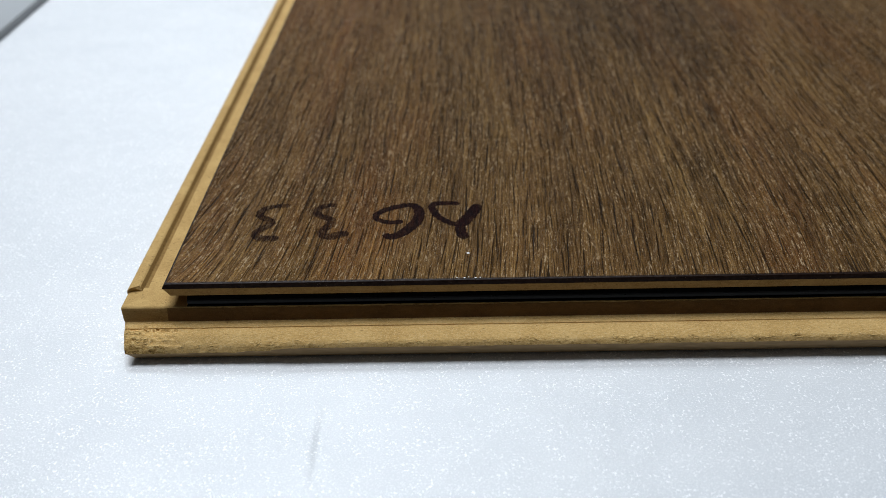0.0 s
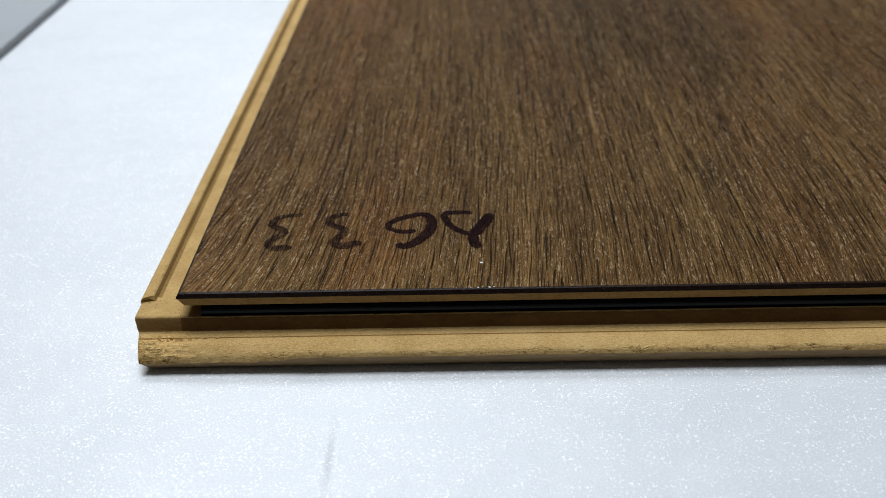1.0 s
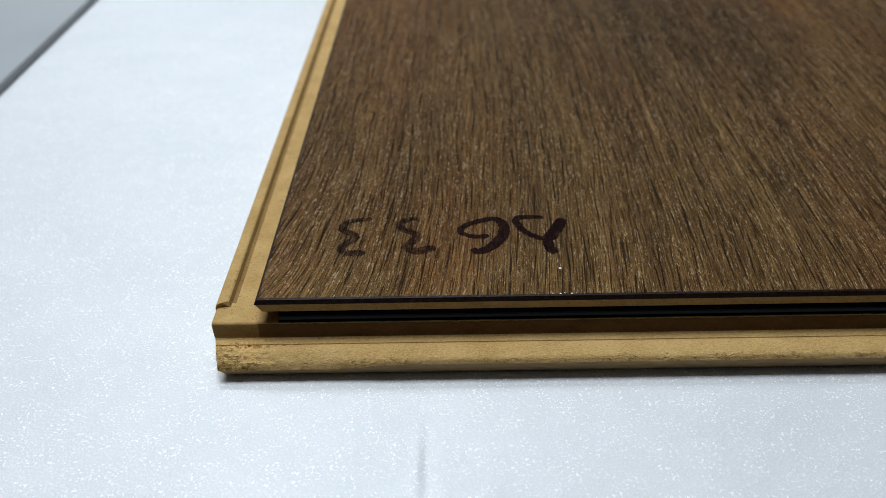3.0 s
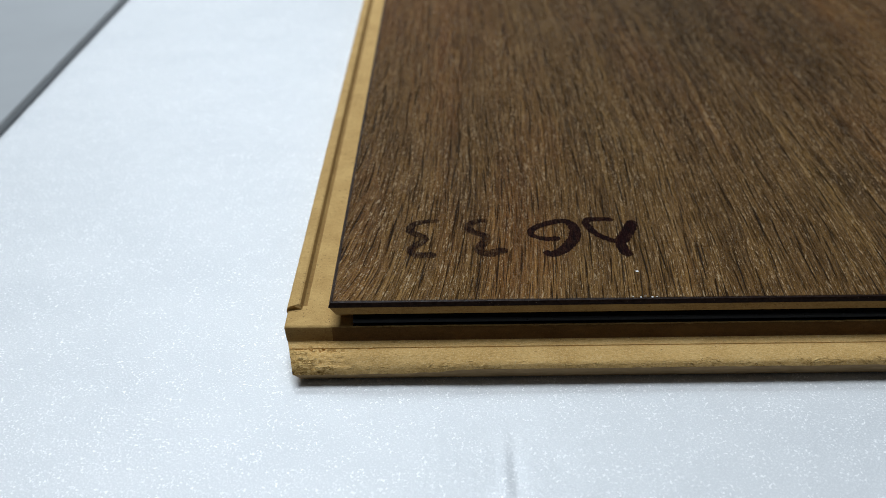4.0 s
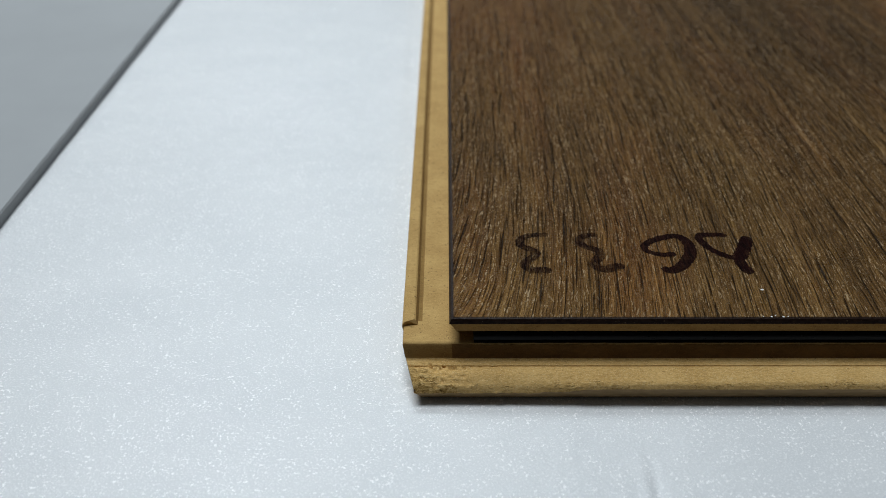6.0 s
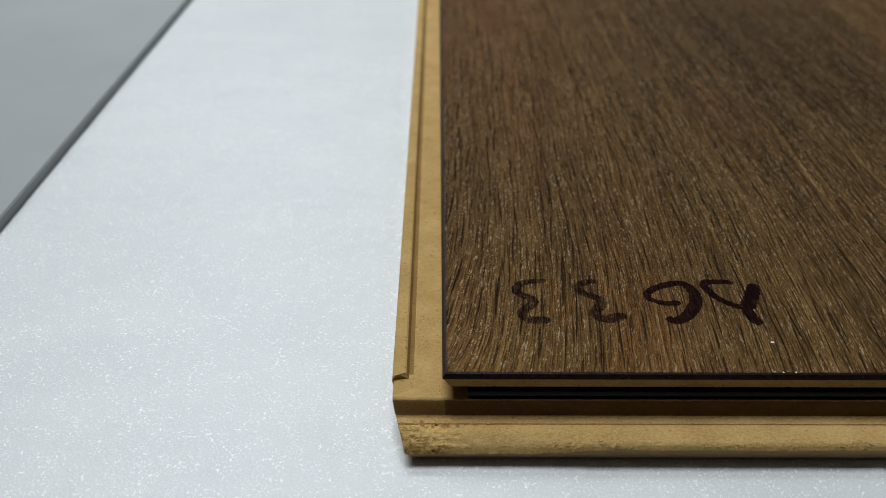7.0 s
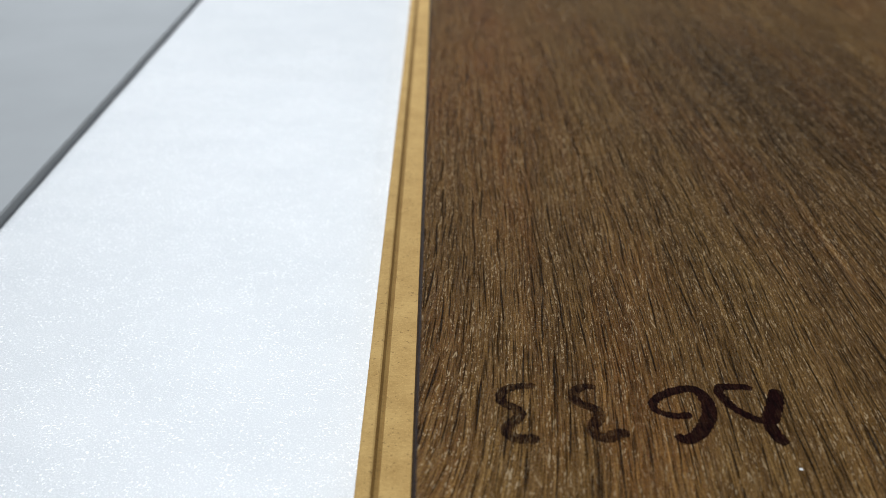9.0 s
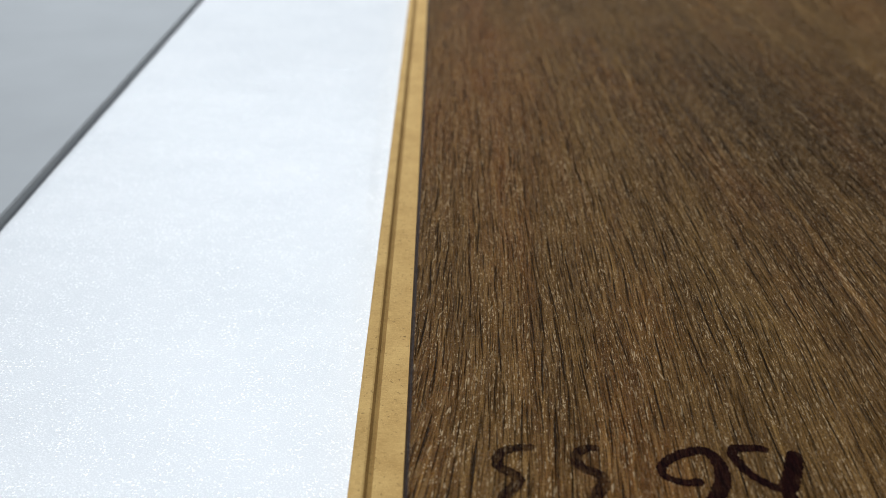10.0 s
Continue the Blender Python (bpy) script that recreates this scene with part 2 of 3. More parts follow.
def backing_paper():
    n = Nodes("backing_paper")
    mm = n.scaled(n.coord, 1000, 1000, 1000)
    k = n.noise(n.scaled(mm, 0.25, 1.5, 1.5), 3, 0.6)
    col = n.ramp(k, [(0.3, (0.29, 0.190, 0.088)), (0.7, (0.42, 0.285, 0.145))])
    return n.finish(col, 0.6, n.bump(k, 0.00005, 0.6), 0.35)


def marker_ink(name, low, high):
    n = Nodes(name)
    mm = n.scaled(n.coord, 1000, 1000, 1000)
    fine = n.noise(n.scaled(mm, 1.9, 0.25, 0), 3, 0.65)
    fleck = n.noise(n.scaled(mm, 3.4, 1.5, 0), 2, 0.6)
    col = n.ramp(fine, [(0.36, (0.0035, 0.0007, 0.0007)), (0.66, (0.018, 0.0040, 0.0034))])
    n.finish(col, 0.6, n.bump(n.math("ADD", fine, fleck), 0.00010, 0.8), 0.02)
    # worn ink lets the print show on the raised grain
    blot = n.noise(n.scaled(mm, 0.55, 0.55, 0), 2, 0.6)
    see = n.ramp(n.math("ADD", n.math("ADD", n.math("MULTIPLY", fine, 0.45), n.math("MULTIPLY", fleck, 0.2)), n.math("MULTIPLY", blot, 0.35)), [(0.42, high), (0.56, low)])
    n.link(see, n.bsdf.inputs["Alpha"])
    return n.mat


def foam_skin():
    n = Nodes("white_foam")
    mm = n.scaled(n.coord, 1000, 1000, 1000)
    cloud = n.noise(n.scaled(mm, 0.035, 0.05, 0.05), 3)
    cell = n.noise(n.scaled(mm, 1.5, 1.5, 1.5), 2, 0.6)
    film = n.noise(n.scaled(mm, 0.26, 0.26, 0.26), 2, 0.5)
    col = n.ramp(cloud, [(0.3, (0.64, 0.66, 0.675)), (0.7, (0.695, 0.71, 0.72))])
    bubble = n.noise(n.scaled(mm, 3.2, 3.2, 3.2), 2, 0.6)
    col = n.mix(n.ramp(bubble, [(0.54, 0.0), (0.66, 0.5)]), col, (0.95, 0.955, 0.96))
    dots = n.add("ShaderNodeTexVoronoi")
    n.link(n.scaled(mm, 1.9, 1.7, 1.8), dots.inputs["Vector"])
    dots.inputs["Scale"].default_value = 1.0
    pick = n.add("ShaderNodeSeparateColor")
    n.link(dots.outputs["Color"], pick.inputs[0])
    size = n.math("MULTIPLY", n.math("SUBTRACT", pick.outputs[0], 0.45, True), 0.62)
    dot = n.math("MULTIPLY", n.math("SUBTRACT", size, dots.outputs["Distance"]), 14.0, True)
    # sparkle of the skin, painted as white dots and patches in clusters
    sparkle = n.noise(n.scaled(mm, 1.6, 1.6, 1.6), 2, 0.62)
    dot = n.math("MAXIMUM", n.math("MULTIPLY", dot, 0.5), n.ramp(sparkle, [(0.585, 0.0), (0.635, 1.0)]))
    dot = n.math("MULTIPLY", dot, n.ramp(film, [(0.42, 0.12), (0.56, 1.0)]))
    col = n.mix(dot, col, (0.97, 0.975, 0.98))
    col = n.mix(n.ramp(bubble, [(0.32, 0.25), (0.44, 0.0)]), col, (0.58, 0.60, 0.62))
    h = n.math("ADD", n.math("MULTIPLY", cell, 0.55), n.math("MULTIPLY", film, 0.8))
    n.finish(col, n.ramp(cell, [(0.35, 0.42), (0.7, 0.6)]), n.bump(h, 0.00018, 0.8), 0.42)
    b = n.bsdf
    b.inputs["Subsurface Weight"].default_value = 0.12
    b.inputs["Subsurface Radius"].default_value = (1.0, 1.0, 1.0)
    b.inputs["Subsurface Scale"].default_value = 0.003
    # clear skin over the bubbles: each facet tilts its own way and glints
    facet = n.math("MULTIPLY", n.cells(n.scaled(mm, 1.7, 1.7, 1.7)), -1.0)
    b.inputs["Coat Weight"].default_value = 0.35
    b.inputs["Coat Roughness"].default_value = 0.06
    n.link(n.bump(facet, 0.00013, 1.0), b.inputs["Coat Normal"])
    return n.mat


def plain(name, colour, rough, scale=0.05, spread=0.06, relief=0.0, spec=0.4):
    n = Nodes(name)
    mm = n.scaled(n.coord, 1000, 1000, 1000)
    k = n.noise(n.scaled(mm, scale, scale, scale), 4, 0.6)
    lo, hi = (tuple(c * f for c in colour) for f in (1 - spread, 1 + spread))
    return n.finish(n.ramp(k, [(0.3, lo), (0.7, hi)]), rough, n.bump(k, relief, 0.5) if relief else None, spec)


M_WOOD, M_BEVEL, M_PLASTIC = wood_decor(), bevel_paint(), black_plastic()
M_CORE = fibreboard("fibreboard")
M_TORN = torn_fibreboard()
# milled faces under the overhang, its shade painted into their colour
M_MILLED_SHADED = fibreboard("shaded_milled_fibreboard", (0.175, 0.092, 0.027), (0.105, 0.052, 0.014), 0.6, 0.00014)
# front-facing cut edges, darkened in colour for the shade they stand in
M_SAWN_SHADED = fibreboard("half_shaded_sawn_fibreboard", (0.34, 0.205, 0.066), (0.22, 0.125, 0.036), 0.5, 0.0001)
# milled groove and slope of the lip, their soft shade put into the colour
M_GROOVE = fibreboard("shaded_milled_groove", (0.31, 0.187, 0.054), (0.23, 0.128, 0.034), 0.6)
M_BACK, M_FOAM = backing_paper(), foam_skin()
M_INK, M_INK_THIN = marker_ink("marker_ink", 0.74, 1.0), marker_ink("worn_marker_ink", 0.34, 0.9)
M_GREY = plain("grey_laminate", (0.312, 0.325, 0.333), 0.55, 0.02, 0.05)
M_WALL = plain("wall_paint", (0.11, 0.11, 0.107), 0.8, 0.004, 0.05, 0.0002)
# for the unseen wall kept dark to hold light off the plank's front
M_STOPWALL = plain("light_stop_wall", (0.07, 0.065, 0.06), 0.85, 0.004, 0.06, 0.0002)
M_CEIL = plain("ceiling_paint", (0.35, 0.35, 0.35), 0.9, 0.004, 0.03)
M_FLOOR = plain("floor_vinyl", (0.28, 0.27, 0.26), 0.5, 0.01, 0.1)


# ---------------------------------------------------------------- mesh helpers
def mesh_object(name, verts, faces, material, parent=None, label="", smooth=False):
    me = bpy.data.meshes.new(name)
    me.from_pydata([tuple(v) for v in verts], [], faces)
    me.update()
    for p in me.polygons:
        p.use_smooth = smooth
    me.materials.append(material)
    ob = new(name, me)
    if parent:
        ob.parent = parent
    if label:
        tagged(ob, label)
    return ob


def part(name, bm, material, parent=None, label=""):
    me = bpy.data.meshes.new(name)
    bmesh.ops.recalc_face_normals(bm, faces=bm.faces)
    bm.to_mesh(me)
    bm.free()
    me.materials.append(material)
    ob = new(name, me)
    if parent:
        ob.parent = parent
    if label:
        tagged(ob, label)
    return ob


def box(x0, x1, y0, y1, z0, z1, bevel=0.0):
    bm = bmesh.new()
    bmesh.ops.create_cube(bm, size=1.0)
    for v in bm.verts:
        v.co = Vector(((x0 + x1) / 2 + v.co.x * (x1 - x0), (y0 + y1) / 2 + v.co.y * (y1 - y0), (z0 + z1) / 2 + v.co.z * (z1 - z0)))
    if bevel:
        bmesh.ops.bevel(bm, geom=bm.edges[:], offset=bevel, segments=2, affect="EDGES")
    return bm


def loft(rings, close_ring=False, caps=True):
    """Faces between rings of equal length, with the two end rings filled."""
    verts = [v for r in rings for v in r]
    k = len(rings[0])
    faces = []
    for i in range(len(rings) - 1):
        for j in range(k if close_ring else k - 1):
            a, b = i * k + j, i * k + (j + 1) % k
            faces.append((a, b, b + k, a + k))
    if caps:
        faces.append(tuple(range(k - 1, -1, -1)))
        faces.append(tuple((len(rings) - 1) * k + j for j in range(k)))
    return verts, faces


def rnd(x, y, z, s, seed=0.0):
    """Smooth noise from -1 to 1; s: features to the millimetre."""
    return noise.noise(Vector((x * s + seed, y * s + seed * 1.7, z * s - seed)))


# ---------------------------------------------------------------- the room and the tables
ROOM = (-2.3, 2.3, -2.2, 2.6, -0.75, 1.95)


def build_room():
    x0, x1, y0, y1, z0, z1 = ROOM
    t = 0.12
    tagged(part("floor", box(x0 - t, x1 + t, y0 - t, y1 + t, z0 - t, z0), M_FLOOR), "grey vinyl floor of the room", "floor", kind="structure")
    tagged(part("ceiling", box(x0 - t, x1 + t, y0 - t, y1 + t, z1, z1 + t), M_CEIL), "white painted ceiling of the room", "ceiling", kind="structure")
    # unseen walls, added to close the room; the south one holds back fill
    for nm, b, m in (("wall_west", (x0 - t, x0, y0 - t, y1 + t), M_WALL), ("wall_east", (x1, x1 + t, y0 - t, y1 + t), M_WALL),
                     ("wall_north", (x0, x1, y1, y1 + t), M_WALL), ("wall_south", (x0, x1, y0 - t, y0), M_STOPWALL)):
        tagged(part(nm, box(*b, z0, z1), m), "plain unseen wall added to close the room", "wall", kind="structure")


def build_table(name, x0, x1, y0, y1, top, label):
    base = new(name)
    middle = Vector(((x0 + x1) / 2, (y0 + y1) / 2, ROOM[4]))
    # both tables stand a little askew to the plank, about the foot of their joint
    pivot = Matrix.Translation((FOAM_X, 0, 0)) @ Matrix.Rotation(ASKEW, 4, "Z") @ Matrix.Translation((-FOAM_X, 0, 0))
    base.matrix_world = pivot @ Matrix.Translation(middle)
    tagged(base, label, "table")
    inv = Matrix.Translation(-middle)

    def add(nm, bm):
        bm.transform(inv)
        part(nm, bm, M_GREY, base)

    add("tabletop", box(x0, x1, y0, y1, top - 0.028, top, 0.0003))
    for lx in (x0 + 0.03, x1 - 0.08):
        for ly in (y0 + 0.03, y1 - 0.08):
            add("leg", box(lx, lx + 0.05, ly, ly + 0.05, ROOM[4], top - 0.028, 0.002))
    return base


build_room()
FOAM_X = -0.1094
ASKEW = 0.0138
FOAM_T = 0.003
build_table("work_table", FOAM_X, 0.95, -0.42, 0.95, -FOAM_T, "grey laminate work table under the foam sheet")
build_table("side_table", -0.95, FOAM_X - 0.0003, -0.42, 0.95, 0.0024, "slightly higher grey laminate table beside the work table")


def build_foam():
    """Thin packing foam with shallow dents and waves, on the table."""
    xs = np.concatenate([np.arange(FOAM_X, 0.022, 0.0012), np.arange(0.022, 0.046, 0.0004), np.arange(0.046, 0.16, 0.0012), np.arange(0.16, 0.62, 0.012)])
    ys = np.concatenate([np.arange(-0.36, -0.09, 0.012), np.arange(-0.09, 0.30, 0.0012), np.arange(0.30, 0.86, 0.012)])
    dents = [(0.0337, -0.0325, 0.0013, 0.0080, 0.00026), (0.005, -0.047, 0.002, 0.005, 0.00025)]

    def height(x, y):
        z = 0.00012 * rnd(x, y, 0, 55) + 0.00005 * rnd(x, y, 3, 210) + 0.00010 * rnd(x * 0.2, y, 7, 60)
        for cx, cy, sx, sy, d in dents:
            dx = (x - cx) / sx
            z += d * (math.exp(-(dx + 1.1) ** 2) * 0.6 - math.exp(-dx * dx)) * math.exp(-((y - cy) / sy) ** 2)
        edge = x - FOAM_X
        if edge < 0.003:
            z -= 0.0006 * (1 - edge / 0.003) ** 2
        if -0.012 < x and y > -0.012:
            z = min(z, 0.0) - 0.00012
        return z

    nx, ny = len(xs), len(ys)
    verts = [(float(x - ASKEW * y), float(y), height(float(x), float(y))) for y in ys for x in xs]
    faces = [(j * nx + i, j * nx + i + 1, (j + 1) * nx + i + 1, (j + 1) * nx + i) for j in range(ny - 1) for i in range(nx - 1)]
    ring = [i for i in range(nx)] + [j * nx + nx - 1 for j in range(1, ny)] + [(ny - 1) * nx + i for i in range(nx - 2, -1, -1)] + [j * nx for j in range(ny - 2, 0, -1)]
    start = len(verts)
    verts += [(verts[i][0], verts[i][1], -FOAM_T) for i in ring]
    k = len(ring)
    faces += [(ring[i], start + i, start + (i + 1) % k, ring[(i + 1) % k]) for i in range(k)]
    faces.append(tuple(start + i for i in range(k - 1, -1, -1)))
    ob = mesh_object("foam_sheet", verts, faces, M_FOAM, smooth=True)
    tagged(ob, "thin white pearly packing foam sheet lying on the table", "foam sheet")


build_foam()

# ---------------------------------------------------------------- the plank
W, L = 0.244, 0.80
TOP = 0.012
plank = tagged(new("laminate_plank"), "dark brown oak laminate plank with fibreboard core and click edges", "laminate plank")


def along(a, b, near, far):
    """Stations from a to b: fine steps at first, then coarse ones."""
    out = [a]
    while out[-1] < b:
        out.append(out[-1] + (near if out[-1] < 0.19 else far))
    out[-1] = b
    return out


def build_decor():
    b = 0.0008
    # the printed face
    bm = bmesh.new()
    q = [bm.verts.new(c) for c in ((b, b, TOP), (W - b, b, TOP), (W - b, L - b, TOP), (b, L - b, TOP))]
    low = [bm.verts.new((v.co.x, v.co.y, TOP - 0.0006)) for v in q]
    bm.faces.new(q)
    bm.faces.new(low[::-1])
    for i in range(4):
        bm.faces.new((q[i], low[i], low[(i + 1) % 4], q[(i + 1) % 4]))
    part("decor_face", bm, M_WOOD, plank, "embossed dark brown oak print")
    # painted bevels round it, each with a slightly uneven edge
    for nm, horizontal in (("front_bevel", True), ("side_bevel", False)):
        rings = []
        for s in along(0.0, W if horizontal else L, 0.0006, 0.01):
            e = 0.00007 * rnd(s, 0, 1, 900) + 0.00005 * rnd(s, 0, 5, 2600)
            prof = [(b + 0.00012 + e, TOP + 0.00002), (b * 0.55, TOP - 0.00016 + 0.4 * e), (0.0002, TOP - 0.00050), (0.0 + 0.3 * e, TOP - 0.00100), (0.0006, TOP - 0.00110), (b + 0.0003, TOP - 0.0004)]
            ring = []
            for u, z in prof:
                a = max(s, min(u, b))
                ring.append((a, u, z) if horizontal else (u, a, z))
            rings.append(ring)
        v, f = loft(rings, close_ring=True)
        mesh_object(nm, v, f, M_BEVEL, plank, "dark glossy painted bevel", smooth=False)


def build_core():
    # upper core under the print, overhanging the groove
    zt, zu = TOP - 0.00105, 0.0093
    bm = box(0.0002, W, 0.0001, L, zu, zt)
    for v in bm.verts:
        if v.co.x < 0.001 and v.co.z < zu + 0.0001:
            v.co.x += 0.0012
    part("upper_core", bm, M_SAWN_SHADED, plank)
    part("middle_core", box(0.0010, W, 0.0036, L, 0.0069, zu), M_MILLED_SHADED, plank)
    # front ledge, swept across the board
    prof = [(0.0060, 0.0071), (0.0028, 0.0071), (0.0, 0.0071), (-0.0007, 0.0071), (-0.0009, 0.0069), (-0.0012, 0.0062), (-0.0015, 0.0055), (-0.0018, 0.0048),
            (-0.0020, 0.0044), (-0.0025, 0.0042), (-0.0031, 0.0042), (-0.00382, 0.0042), (-0.00398, 0.00392), (-0.00414, 0.0042), (-0.0048, 0.0042)]
    for i in range(1, 15):
        a = i / 14
        prof.append((-0.0048 - 0.0044 * a, 0.0042 - 0.0004 * a ** 3 - 0.0008 * a ** 12))
    stations = along(-0.0088, W, 0.0003, 0.008)
    rings, lower = [], []
    for s in stations:
        u = s + 0.0088
        torn = 1.0 / (1.0 + math.exp((s - 0.020 - 0.006 * rnd(s, 0, 0, 160)) / 0.0022))
        ring = []
        for i, (y, z) in enumerate(prof):
            slant = 0.0004 * max(0.0, -y - 0.0009) / 0.0009 if y > -0.002 else 0.0006 + 0.0017 * (-y - 0.002) / 0.0072
            slant = max(0.0, slant) if y < -0.0008 else 0.0
            x = s + slant * max(0.0, 1 - u / 0.012)
            grit = 0.00003 if y > -0.0005 else 0.00009 if y > -0.0016 else 0.00002 + 0.00006 * max(0.0, (-y - 0.006) / 0.003)
            if y < -0.003:
                grit *= 1 + 0.8 * torn
            j = rnd(x, y, z, 700) + 0.6 * rnd(x, y, z, 1700, 4)
            yy, zz = y + (grit * rnd(x, y, z, 900, 9) if y < -0.0008 else 0), z + grit * j
            if y < -0.0062:
                k = (-y - 0.0062) / 0.0030
                zz -= torn * 0.0009 * k
                yy -= 0.00007 * rnd(x, 0, 0, 260, 2) * k
            if y < -0.0026 and i < len(prof) - 1:
                # pits torn out of the corner, and small ones along the rim
                rough = max(0.0, min(1.0, (0.011 - s) / 0.012)) * min(1.0, (-y - 0.0026) / 0.001) + 0.45 * max(0.0, (-y - 0.0078) / 0.0014)
                pit = max(0.0, rnd(x, y, 0, 1300, 21) + 0.5 * rnd(x, y, 0, 2600, 23) - 0.12)
                zz -= 0.0010 * min(1.0, rough) * pit
            ring.append((x, yy, zz))
        rings.append(ring)
        rim = ring[-1]
        bot_slant = 0.0036 * max(0.0, 1 - u / 0.012)
        lower.append([(s + 0.6 * bot_slant, rim[1] + 0.00012, rim[2] + 0.0001), (s + 0.75 * bot_slant, rim[1] + 0.0003, rim[2] - 0.0004),
                      (s + 0.9 * bot_slant, -0.0084, 0.0008), (s + bot_slant, -0.0081, 0.0002), (s + bot_slant, -0.0078, 0.0), (s + bot_slant * 0.8, 0.006, 0.0)])
    v, f = loft(rings, caps=False)
    # the end wall of the ledge at the corner, down to the backing
    first, k = list(range(len(prof))), len(prof)
    base = len(v)
    v += [(lower[0][i][0], lower[0][i][1], lower[0][i][2]) for i in (1, 3, 4, 5)]
    f.append(tuple(first + [base, base + 1, base + 2, base + 3]))
    ledge = mesh_object("ledge", v, f, M_CORE, plank, "rough tan fibreboard ledge with a torn corner", smooth=True)
    ledge.data.materials.append(M_MILLED_SHADED)
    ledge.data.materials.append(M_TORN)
    ledge.data.materials.append(M_SAWN_SHADED)
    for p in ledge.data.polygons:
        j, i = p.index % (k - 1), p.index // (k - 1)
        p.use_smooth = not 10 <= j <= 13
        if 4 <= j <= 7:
            # the overhang's shade is painted only on the wall under the face
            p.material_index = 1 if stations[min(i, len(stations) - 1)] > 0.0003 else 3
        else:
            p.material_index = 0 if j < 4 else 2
    v, f = loft(lower, caps=False)
    mesh_object("backing_edge", v, f, M_BACK, plank, "grey-brown backing edge")
    # side lip, swept along the board
    prof = [(0.0010, 0.0071), (-0.0020, 0.0071), (-0.0052, 0.0070), (-0.0055, 0.0068), (-0.0060, 0.0070), (-0.0065, 0.0078), (-0.0068, 0.0080), (-0.0078, 0.0080), (-0.0086, 0.0079), (-0.0090, 0.0076), (-0.0091, 0.0070), (-0.0086, 0.0040), (-0.0080, 0.0002), (-0.0076, 0.0), (0.0010, 0.0)]
    rings = []
    for s in along(0.0050, L, 0.0009, 0.01):
        ring = []
        for x, z in prof:
            if s < 0.0051:
                # the milled ridge breaks off in a ragged flake
                y = s + 0.0004 * rnd(x, 0, z, 900, 31) + (0.0004 * (x + 0.0078) / 0.001 if x < -0.0064 else 0.0)
            else:
                y = s
            g = 0.000035 if z > 0.006 else 0.0
            ring.append((x + g * rnd(x, s, z, 500, 3) * (1 if x < -0.005 else 0), y, z + g * rnd(x, s, z, 700, 5)))
        rings.append(ring)
    v, f = loft(rings, close_ring=True)
    lip = mesh_object("side_lip", v, f, M_CORE, plank, "tan fibreboard lip with a milled groove")
    lip.data.materials.append(M_GROOVE)
    for p in lip.data.polygons:
        if p.index < (len(rings) - 1) * len(prof) and p.index % len(prof) in (2, 3, 4):
            p.material_index = 1
    part("lower_core", box(0.0009, W, 0.0055, L, 0.0002, 0.0069), M_CORE, plank)
    # black spring strip in the groove
    prof = [(0.0034, 0.0093), (0.0008, 0.0092), (0.0003, 0.0088), (-0.0001, 0.0083), (-0.0002, 0.0080), (-0.0003, 0.0074), (-0.0007, 0.00735), (-0.0008, 0.00718), (0.0034, 0.00716)]
    rings = [[(s, y, z) for y, z in prof] for s in along(0.0046, W - 0.002, 0.01, 0.02)]
    v, f = loft(rings, close_ring=True)
    mesh_object("locking_strip", v, f, M_PLASTIC, plank, "black plastic locking strip in the groove")


build_decor()
build_core()


# ---------------------------------------------------------------- marker writing
def spline(points, steps=9):
    """Smooth line through a few points."""
    pts = [Vector(p) for p in points]
    pts = [2 * pts[0] - pts[1], *pts, 2 * pts[-1] - pts[-2]]
    out = []
    for i in range(1, len(pts) - 2):
        a, b, c, d = pts[i - 1:i + 3]
        for k in range(steps):
            t = k / steps
            out.append(0.5 * (2 * b + (c - a) * t + (2 * a - 5 * b + 4 * c - d) * t * t + (3 * b - a - 3 * c + d) * t ** 3))
    return out + [pts[-2]]


def stroke(bm, points, z):
    """A flat ribbon of ink with round ends; points: x, y and half width in millimetres."""
    line = spline(points)
    ring = []
    n = len(line)
    for i, p in enumerate(line):
        d = (line[min(i + 1, n - 1)] - line[max(i - 1, 0)]).xy.normalized()
        w = 1.1 * p.z * (1 + 0.10 * rnd(p.x, p.y, 0, 1.1, 3)) * (0.55 if i in (0, n - 1) else 0.88 if i in (1, n - 2) else 1)
        side = Vector((-d.y, d.x)) * w
        ragged = 1 + 0.28 * rnd(p.x, p.y, 0, 2.3, 7), 1 + 0.28 * rnd(p.x, p.y, 0, 2.3, 8)
        ring.append([bm.verts.new(((p.x + k * side.x) * MM, (p.y + k * side.y) * MM, z)) for k in (ragged[0], 0.34, -0.34, -ragged[1])])
    for a, b in zip(ring, ring[1:]):
        for j in range(3):
            bm.faces.new((a[j], a[j + 1], b[j + 1], b[j]))


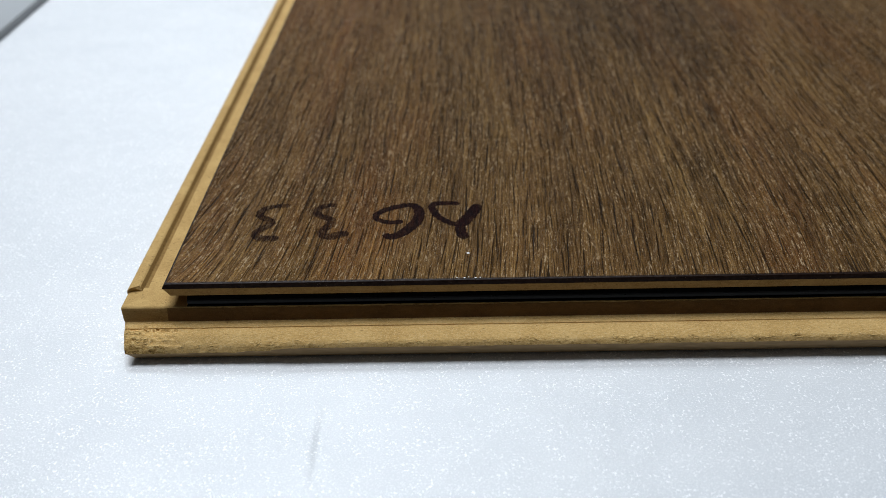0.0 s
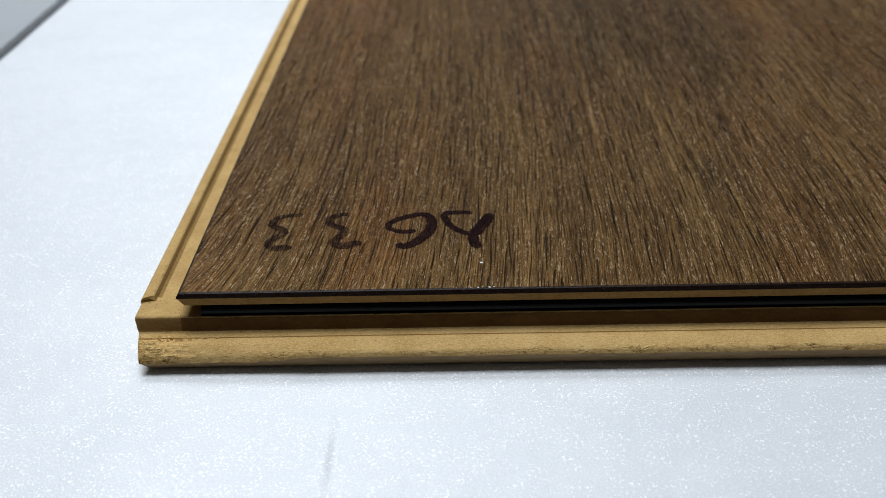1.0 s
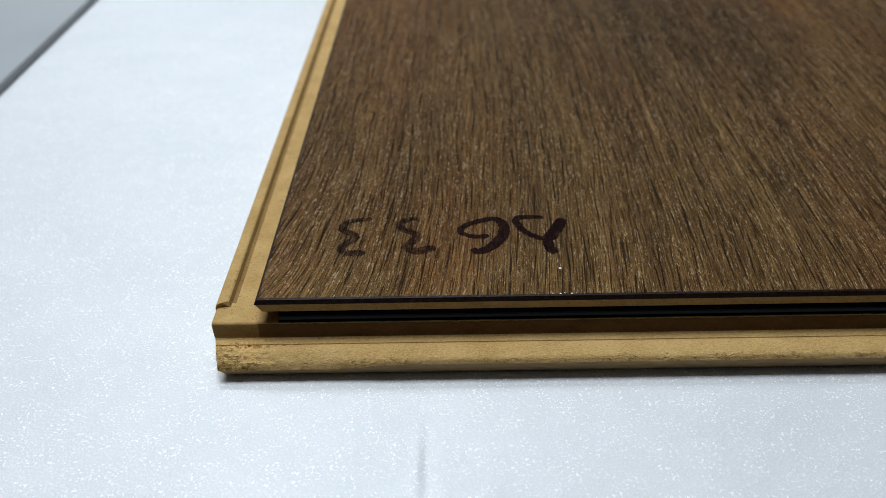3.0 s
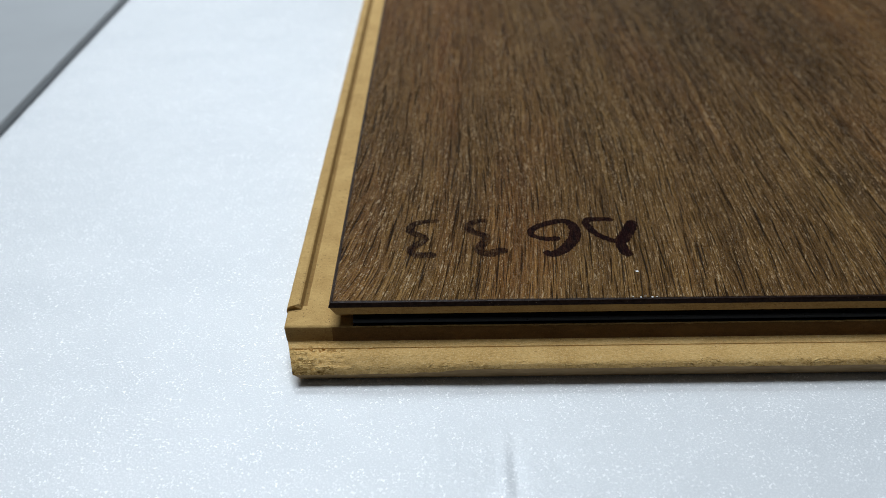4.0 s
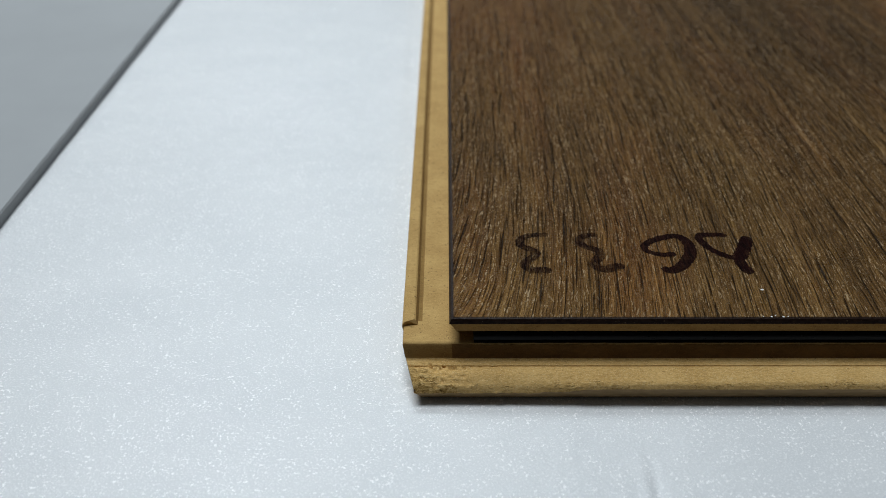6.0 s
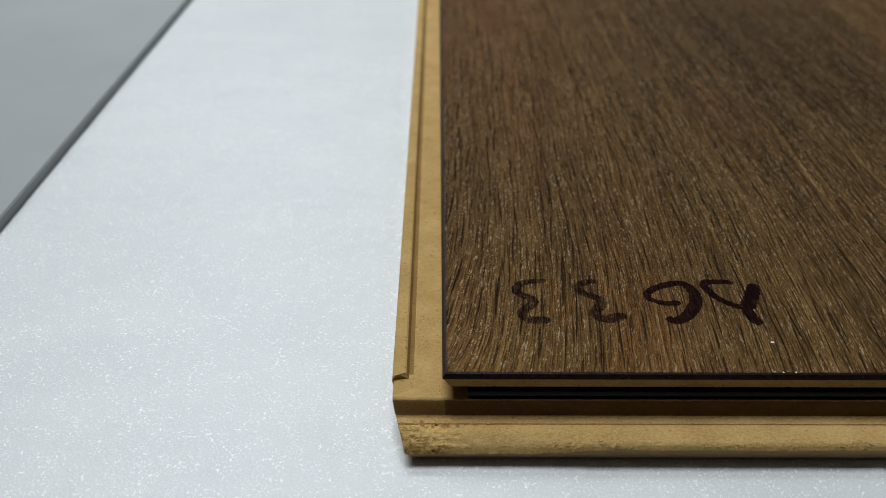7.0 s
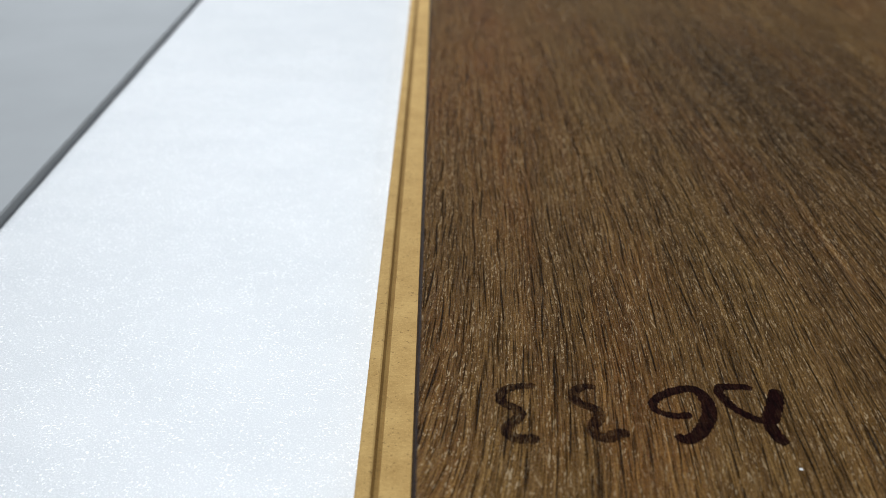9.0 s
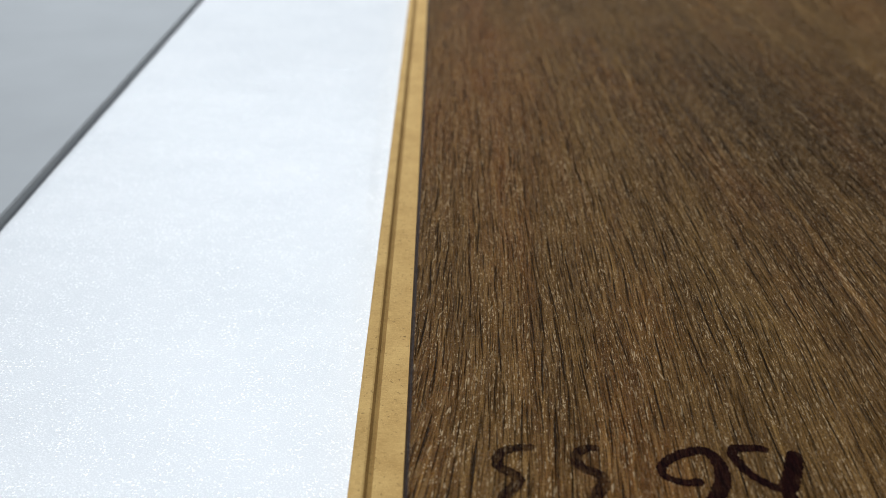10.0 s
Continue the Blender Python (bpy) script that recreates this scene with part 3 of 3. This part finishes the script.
INK = {
    "digit_three": [[(21.4, 30.1, 0.70), (18.3, 29.8, 0.80), (16.2, 29.1, 0.85), (15.1, 27.4, 0.90), (15.2, 25.6, 0.80), (16.6, 24.5, 0.80), (17.8, 23.4, 0.95), (17.9, 22.0, 1.00), (16.9, 20.6, 0.95), (15.7, 19.3, 0.95), (15.6, 17.8, 0.95), (16.7, 16.7, 1.00), (18.6, 16.4, 1.05), (20.8, 16.4, 0.90)]],
    "digit_three.001": [[(32.0, 29.6, 0.60), (30.3, 29.9, 0.75), (28.4, 28.9, 0.90), (27.8, 26.9, 0.95), (28.7, 25.1, 0.85), (30.2, 24.5, 0.85), (31.3, 23.4, 0.95), (31.3, 21.6, 0.95), (30.2, 19.8, 0.95), (29.8, 18.3, 0.95), (30.6, 16.9, 1.00), (32.2, 16.8, 1.10), (34.0, 17.7, 1.10), (35.8, 17.8, 0.60)]],
    "digit_six": [[(47.2, 22.4, 0.75), (45.4, 22.1, 0.75), (43.5, 22.3, 0.70), (41.5, 23.4, 0.65), (41.1, 25.1, 0.70), (42.4, 26.9, 0.80), (44.9, 28.4, 0.85), (47.7, 29.3, 0.90), (49.6, 28.8, 0.95), (50.6, 26.4, 1.05), (50.4, 23.2, 1.15), (48.8, 19.8, 1.20), (47.0, 17.5, 1.15), (45.2, 16.3, 1.05), (44.2, 16.6, 0.95), (43.5, 17.5, 0.70)]],
    "letter_a": [[(59.6, 29.3, 0.60), (58.0, 29.9, 0.75), (55.9, 29.9, 0.80), (54.2, 29.8, 0.85), (53.4, 28.4, 0.80), (53.8, 26.7, 0.80), (54.4, 25.0, 0.80), (55.5, 23.4, 0.75), (57.0, 21.9, 0.75), (58.6, 21.0, 0.70), (60.0, 22.2, 0.80), (61.7, 25.3, 0.90), (63.2, 28.7, 0.80)],
        [(63.7, 29.2, 0.90), (62.9, 26.4, 1.20), (61.7, 23.7, 1.20), (60.0, 20.4, 1.10)],
        [(59.6, 20.7, 1.00), (59.7, 18.6, 1.10), (60.1, 16.6, 1.10), (61.0, 15.2, 0.80)]],
}
for glyph, lines in INK.items():
    bm = bmesh.new()
    for i, pts in enumerate(lines):
        stroke(bm, pts, TOP + (0.03 + 0.02 * i) * MM)
    part(glyph, bm, M_INK_THIN if glyph.startswith("digit_three") else M_INK, plank, "handwritten dark marker character")


# a white chip in the print, and small ones along its front edge
def build_chip(cx, cy, size, label):
    bm = bmesh.new()
    bmesh.ops.create_icosphere(bm, subdivisions=1, radius=size)
    for v in bm.verts:
        v.co = Vector((v.co.x * (1 + 0.3 * rnd(*v.co, 3000)) + cx, v.co.y * 0.8 + cy, v.co.z * 0.25 + TOP))
    part("chip", bm, M_CHIP, plank, label)


M_CHIP = plain("white_chip", (0.8, 0.8, 0.78), 0.6, 2.0)
build_chip(0.0612, 0.0096, 0.0004, "tiny white chip in the print")
for cx, cy, size in ((0.0588, 0.0010, 0.00016), (0.0603, 0.0009, 0.00024), (0.0611, 0.0012, 0.00014), (0.0625, 0.0009, 0.00026), (0.0634, 0.0010, 0.00016)):
    build_chip(cx, cy, size, "small pale chip at the edge")


def build_fibre(x, y, z, rise, drift):
    """A single strand that stands out of the milled edge."""
    rings = []
    for i in range(6):
        a = i / 5
        r = 0.00006 * (1 - 0.7 * a)
        rings.append([(x + drift * a * a + r * math.cos(k * math.pi / 2), y - 0.0003 * a + r * math.sin(k * math.pi / 2), z + rise * a) for k in range(4)])
    v, f = loft(rings, close_ring=True)
    mesh_object("fibre", v, f, M_CORE, plank, "loose pale wood fibre", smooth=True)


build_fibre(0.1020, -0.0022, 0.0040, 0.0012, 0.0001)
